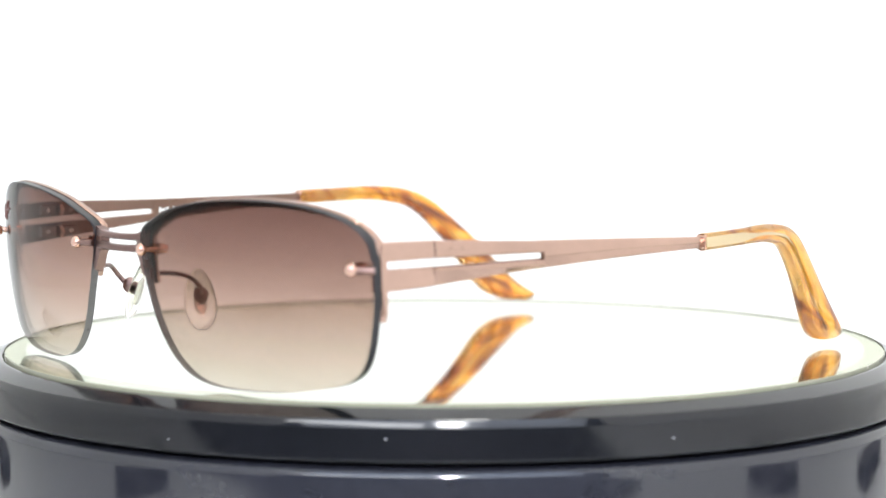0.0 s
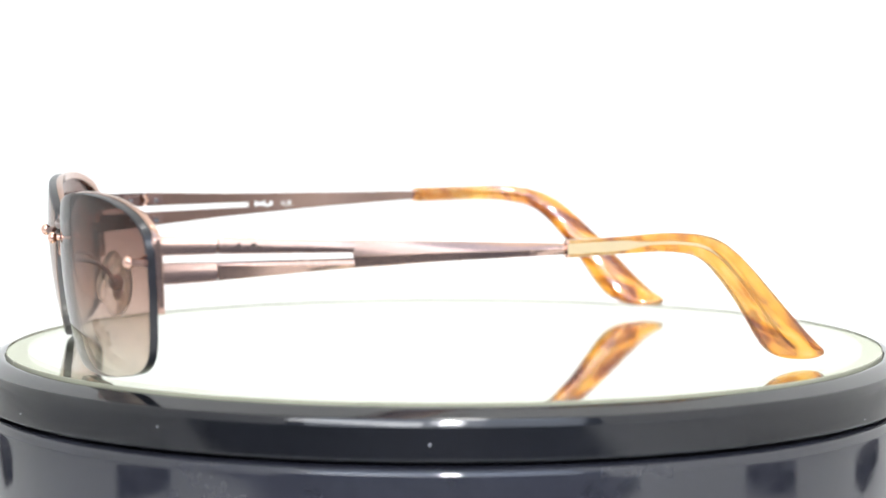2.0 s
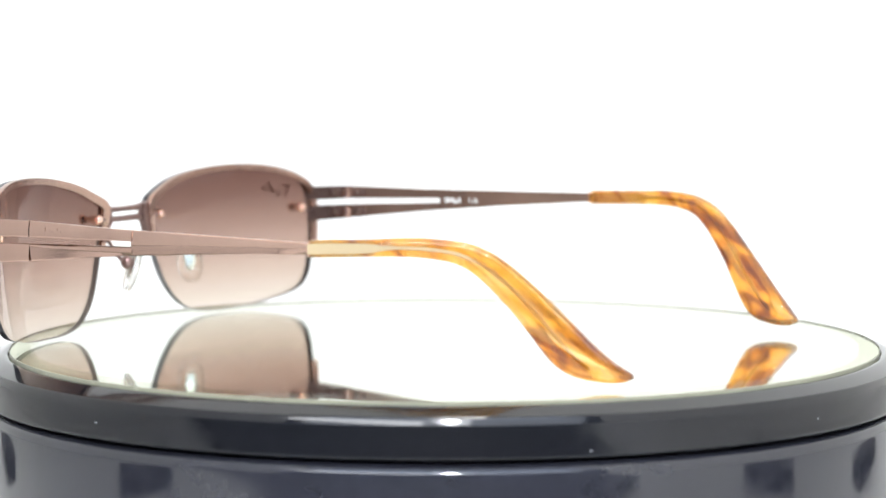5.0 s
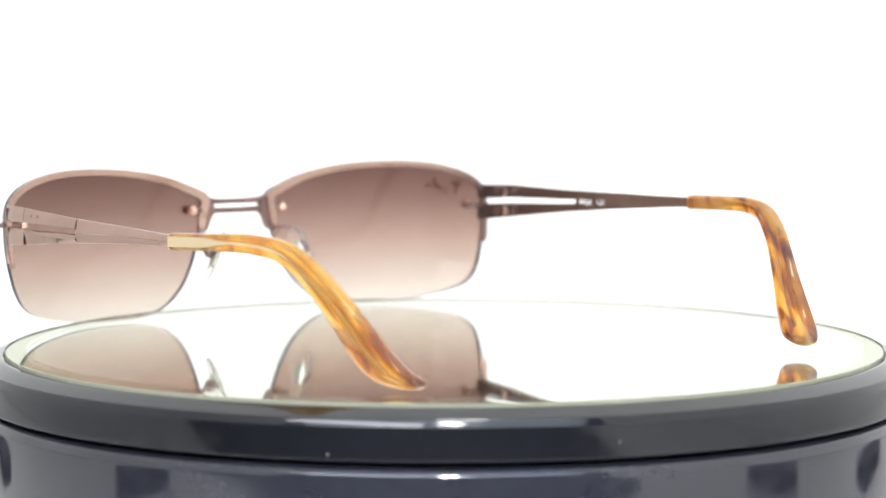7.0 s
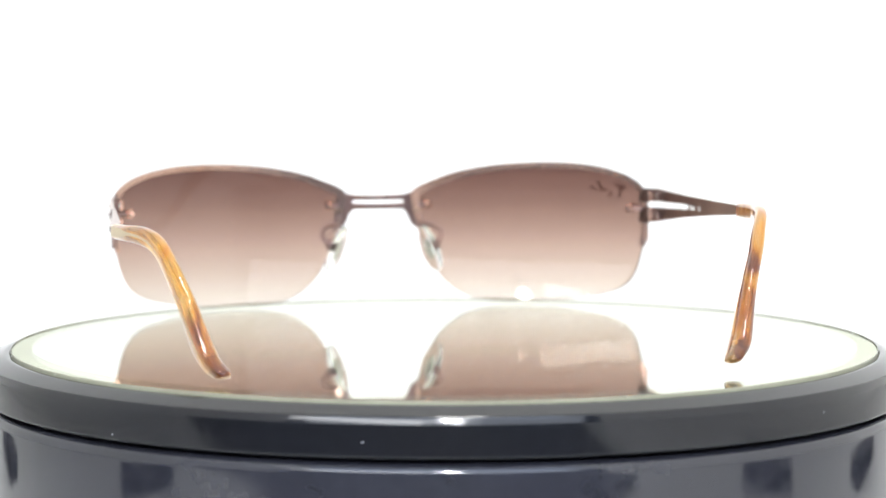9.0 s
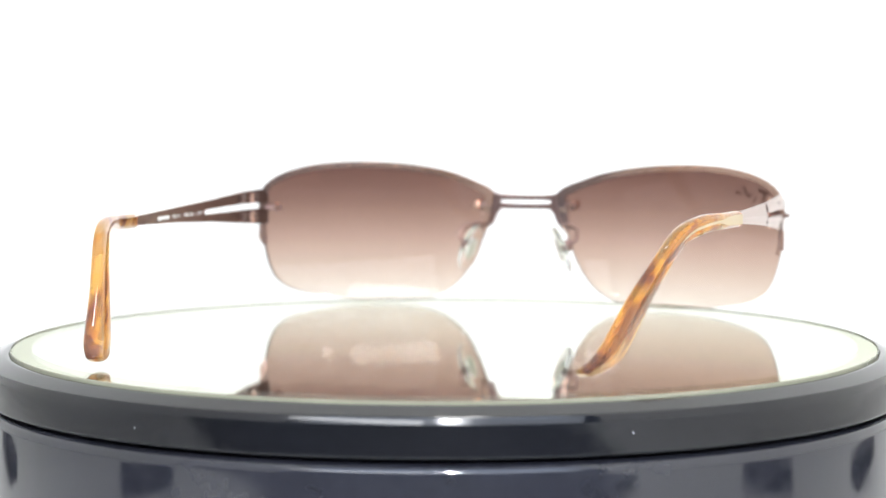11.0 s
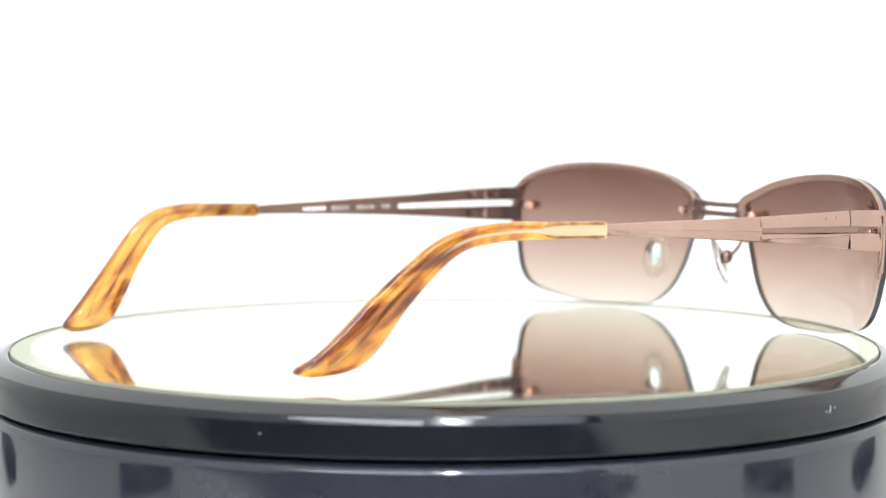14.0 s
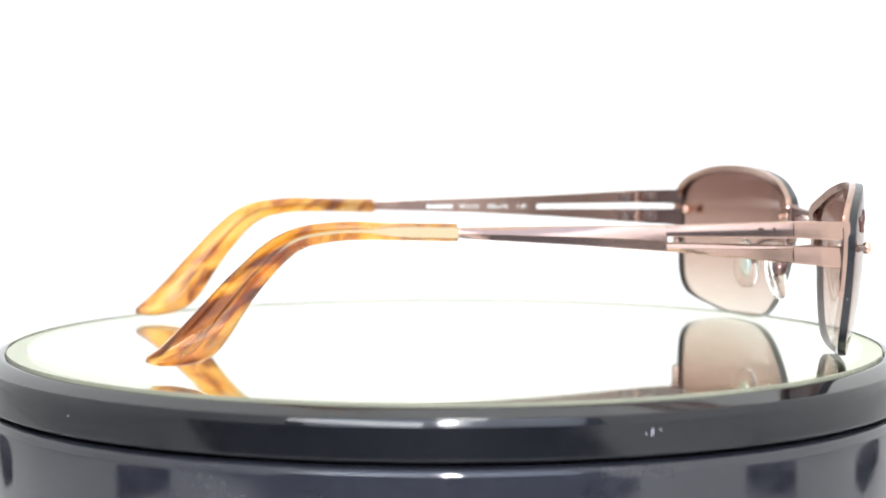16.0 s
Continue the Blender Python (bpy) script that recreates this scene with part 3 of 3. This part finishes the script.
def tip(side):
    off = [lerp_table(u[0], [118, 136], [0, 0.55]) for u, _ in TIP]
    back = [lerp_table(u[0], [95, 138], [0, 1.0]) if side > 0 else lerp_table(u[0], [85, 100, 124, 141], [0, 1.2, 1.2, 0.3]) for u, _ in TIP]
    ups = smooth_line([(0, u[0] + d, u[1] + o) for (u, _), o, d in zip(TIP, off, back)], 3)
    los = smooth_line([(0, w[0] + d, w[1] + o) for (_, w), o, d in zip(TIP, off, back)], 3)
    secs = []
    n = len(ups)
    for i, (u, w) in enumerate(zip(ups, los)):
        c, h = (u + w) / 2, (u - w) / 2
        f = i / (n - 1)
        half = lerp_table(f, [0, 0.05, 0.3, 0.6, 0.85, 0.95, 1.0], [1.35, 1.45, 1.5, 1.6, 1.7, 1.5, 0.85])
        swell = lerp_table(f, [0, 0.42, 0.55, 0.67, 0.8, 0.87, 0.93, 1.0], [0, 0, 0.3, 0.7, 1.0, 0.9, 0.6, 0.1])
        ring = []
        for k in range(18):
            a = 2 * math.pi * k / 18
            ca, sa = math.cos(a), math.sin(a)
            ca = math.copysign(abs(ca) ** 0.72, ca)
            sa = math.copysign(abs(sa) ** 0.72, sa)
            y, z = c.y + h.y * sa, c.z + h.z * sa
            x = temple_x(c.y) + sway(side, c.y) - 0.75 + (half if ca > 0 else half + swell) * ca
            ring.append((side * x, y, z + lift(side, y)))
        secs.append(ring)
    bm = bmesh.new()
    loft(bm, secs)
    ob = gpart("temple_tip", bm, ACETATE if side > 0 else DARKACETATE, None, "amber tortoise acetate temple tip" if side > 0 else "dark amber tortoise acetate temple tip")
    # metal core seen through the acetate
    bm = bmesh.new()
    secs = []
    for i in range(2, n - 10):
        c = (ups[i] + los[i]) / 2
        y = c.y
        hz = lerp_table(y, [79, 81, 92, 94.5, 97, 121, 136], [1.05, 1.05, 1.05, 0.75, 0.3, 0.28, 0.25])
        d = (ups[min(i + 1, n - 1)] + los[min(i + 1, n - 1)] - ups[i - 1] - los[i - 1]).normalized()
        nrm = Vector((0, -d.z, d.y))
        x = temple_x(y) + sway(side, y) - 0.75
        ring = []
        proud = lerp_table(i / (n - 1), [0, 0.24, 0.34, 0.42, 0.46, 1], [1.50, 1.53, 1.54, 1.5, 0.6, 0.5])
        for dx, s in ((proud, 1), (proud, -1), (-0.5, -1), (-0.5, 1)):
            q = c + nrm * hz * s
            ring.append((side * (x + dx), q.y, q.z + lift(side, q.y)))
        secs.append(ring)
    loft(bm, secs)
    gpart("core_wire", bm, STEEL, ob, "metal core inside the tip")
    # thin collar where the arm enters
    bm = bmesh.new()
    o = lift(side, 80)
    box(bm, (side * 72.0 - 1.3, 79.8, 24.85 + o), (side * 72.0 + 1.3, 80.5, 27.95 + o))
    bevelled(bm, 0.3)
    gpart("collar", bm, BRIGHT, ob, "narrow metal collar")
    return ob


def inner_words(side, arm, body, z0, size, bars=()):
    """Fine white print on the inner face of an arm."""
    turn_ = Matrix(((0, 0, -side, 0), (side * -1, 0, 0, 0), (0, 1, 0, 0), (0, 0, 0, 1)))
    if side < 0:
        turn_ = Matrix(((0, 0, 1, 0), (1, 0, 0, 0), (0, 1, 0, 0), (0, 0, 0, 1)))
    for text, y in body:
        bm = text_mesh(text, size)
        x = side * (temple_x(y) - 1.25 - 0.03)
        slope = (temple_x(y + 3) - temple_x(y - 3)) / 6
        bm.transform(Matrix.Translation((x, y, z0 + lift(side, y))) @ pose(0, 0, 0, 0, 0, -side * math.degrees(slope)) @ turn_)
        gpart("print", bm, WHITEINK, arm, "fine white print", False)
    for ya, yb, za, zb in bars:
        bm = bmesh.new()
        ym = (ya + yb) / 2
        x = side * (temple_x(ym) - 1.25 - 0.03)
        o = lift(side, ym)
        box(bm, (x - 0.03, ya, za + o), (x + 0.03, yb, zb + o))
        gpart("print_bar", bm, WHITEINK, arm, "fine white print", False)


def lens_mark(x0, x1, z0, z1, w, side):
    """A slanted stroke of the etched mark on a lens."""
    bm = bmesh.new()
    y0, y1 = front_y(x0, z0) - 1.06, front_y(x1, z1) - 1.06
    tube(bm, [(side * x0, y0, z0), (side * (x0 + x1) / 2, (y0 + y1) / 2 - 0.01, (z0 + z1) / 2), (side * x1, y1, z1)], w, 6)
    return bm


bridge()
for side in (1, -1):
    ob = lens(side)
    rim(side)
    screw(side, 67.0, 25.1)
    screw(side, 13.1, 26.1)
    nose_pad(side)
    end_piece(side)
    hinge(side)
    arm = temple(side)
    tip(side)
    if side > 0:
        inner_words(side, arm, (("097/13", 57.7), ("60\u25a116", 50.2), ("135", 42.6)), 25.6, 1.85, [(59.7 + k * 1.15, 60.55 + k * 1.15, 25.65, 26.85) for k in range(6)])
        bars = [(14.0, 15.0, 27.8, 28.1), (14.6, 15.2, 28.0, 28.7), (15.8, 16.9, 27.7, 28.0), (17.2, 18.3, 27.9, 28.6), (18.6, 19.2, 27.8, 28.1)]
    else:
        inner_words(side, arm, (("CE", 45.6),), 25.3, 2.3, [(38.8, 39.3, 25.3, 27.3), (39.6, 40.6, 25.6, 26.3), (40.9, 41.4, 25.3, 26.7), (41.7, 42.4, 25.2, 25.8), (42.7, 43.2, 25.4, 26.5)])
        bars = [(14.0, 15.0, 27.8, 28.1), (14.6, 15.2, 28.0, 28.7), (15.8, 16.9, 27.7, 28.0), (17.2, 18.3, 27.9, 28.6)]
    for ya, yb, za, zb in bars:
        bm = bmesh.new()
        x = side * (temple_x((ya + yb) / 2) + 0.0)
        o = lift(side, ya)
        box(bm, (x - 0.04, ya, za + o), (x + 0.04, yb, zb + o))
        gpart("raised_mark", bm, COPPER, arm, "tiny raised metal mark", False)
    if side < 0:
        for x0, x1, z0, z1, w in ((63.2, 66.2, 31.3, 30.5, 0.18), (64.5, 65.1, 28.1, 30.4, 0.18), (61.8, 62.8, 28.0, 29.6, 0.16), (60.4, 61.6, 29.6, 30.2, 0.16), (59.2, 60.3, 32.3, 29.4, 0.18), (57.0, 58.6, 30.7, 30.2, 0.17)):
            gpart("etched_mark", lens_mark(x0, x1, z0, z1, w * 1.7, side), DARKINK, ob, "small dark etched mark")


# ---- what moves ----
def motions():
    times = [k * 0.5 for k in range(33)]
    walk(platter, [(t, pose(0, 0, TOP, 0, 0, turn(t))) for t in times])
    walk(glasses, [(t, pose(0, 0, TOP, 0, 0, turn(t))) for t in times])


motions()
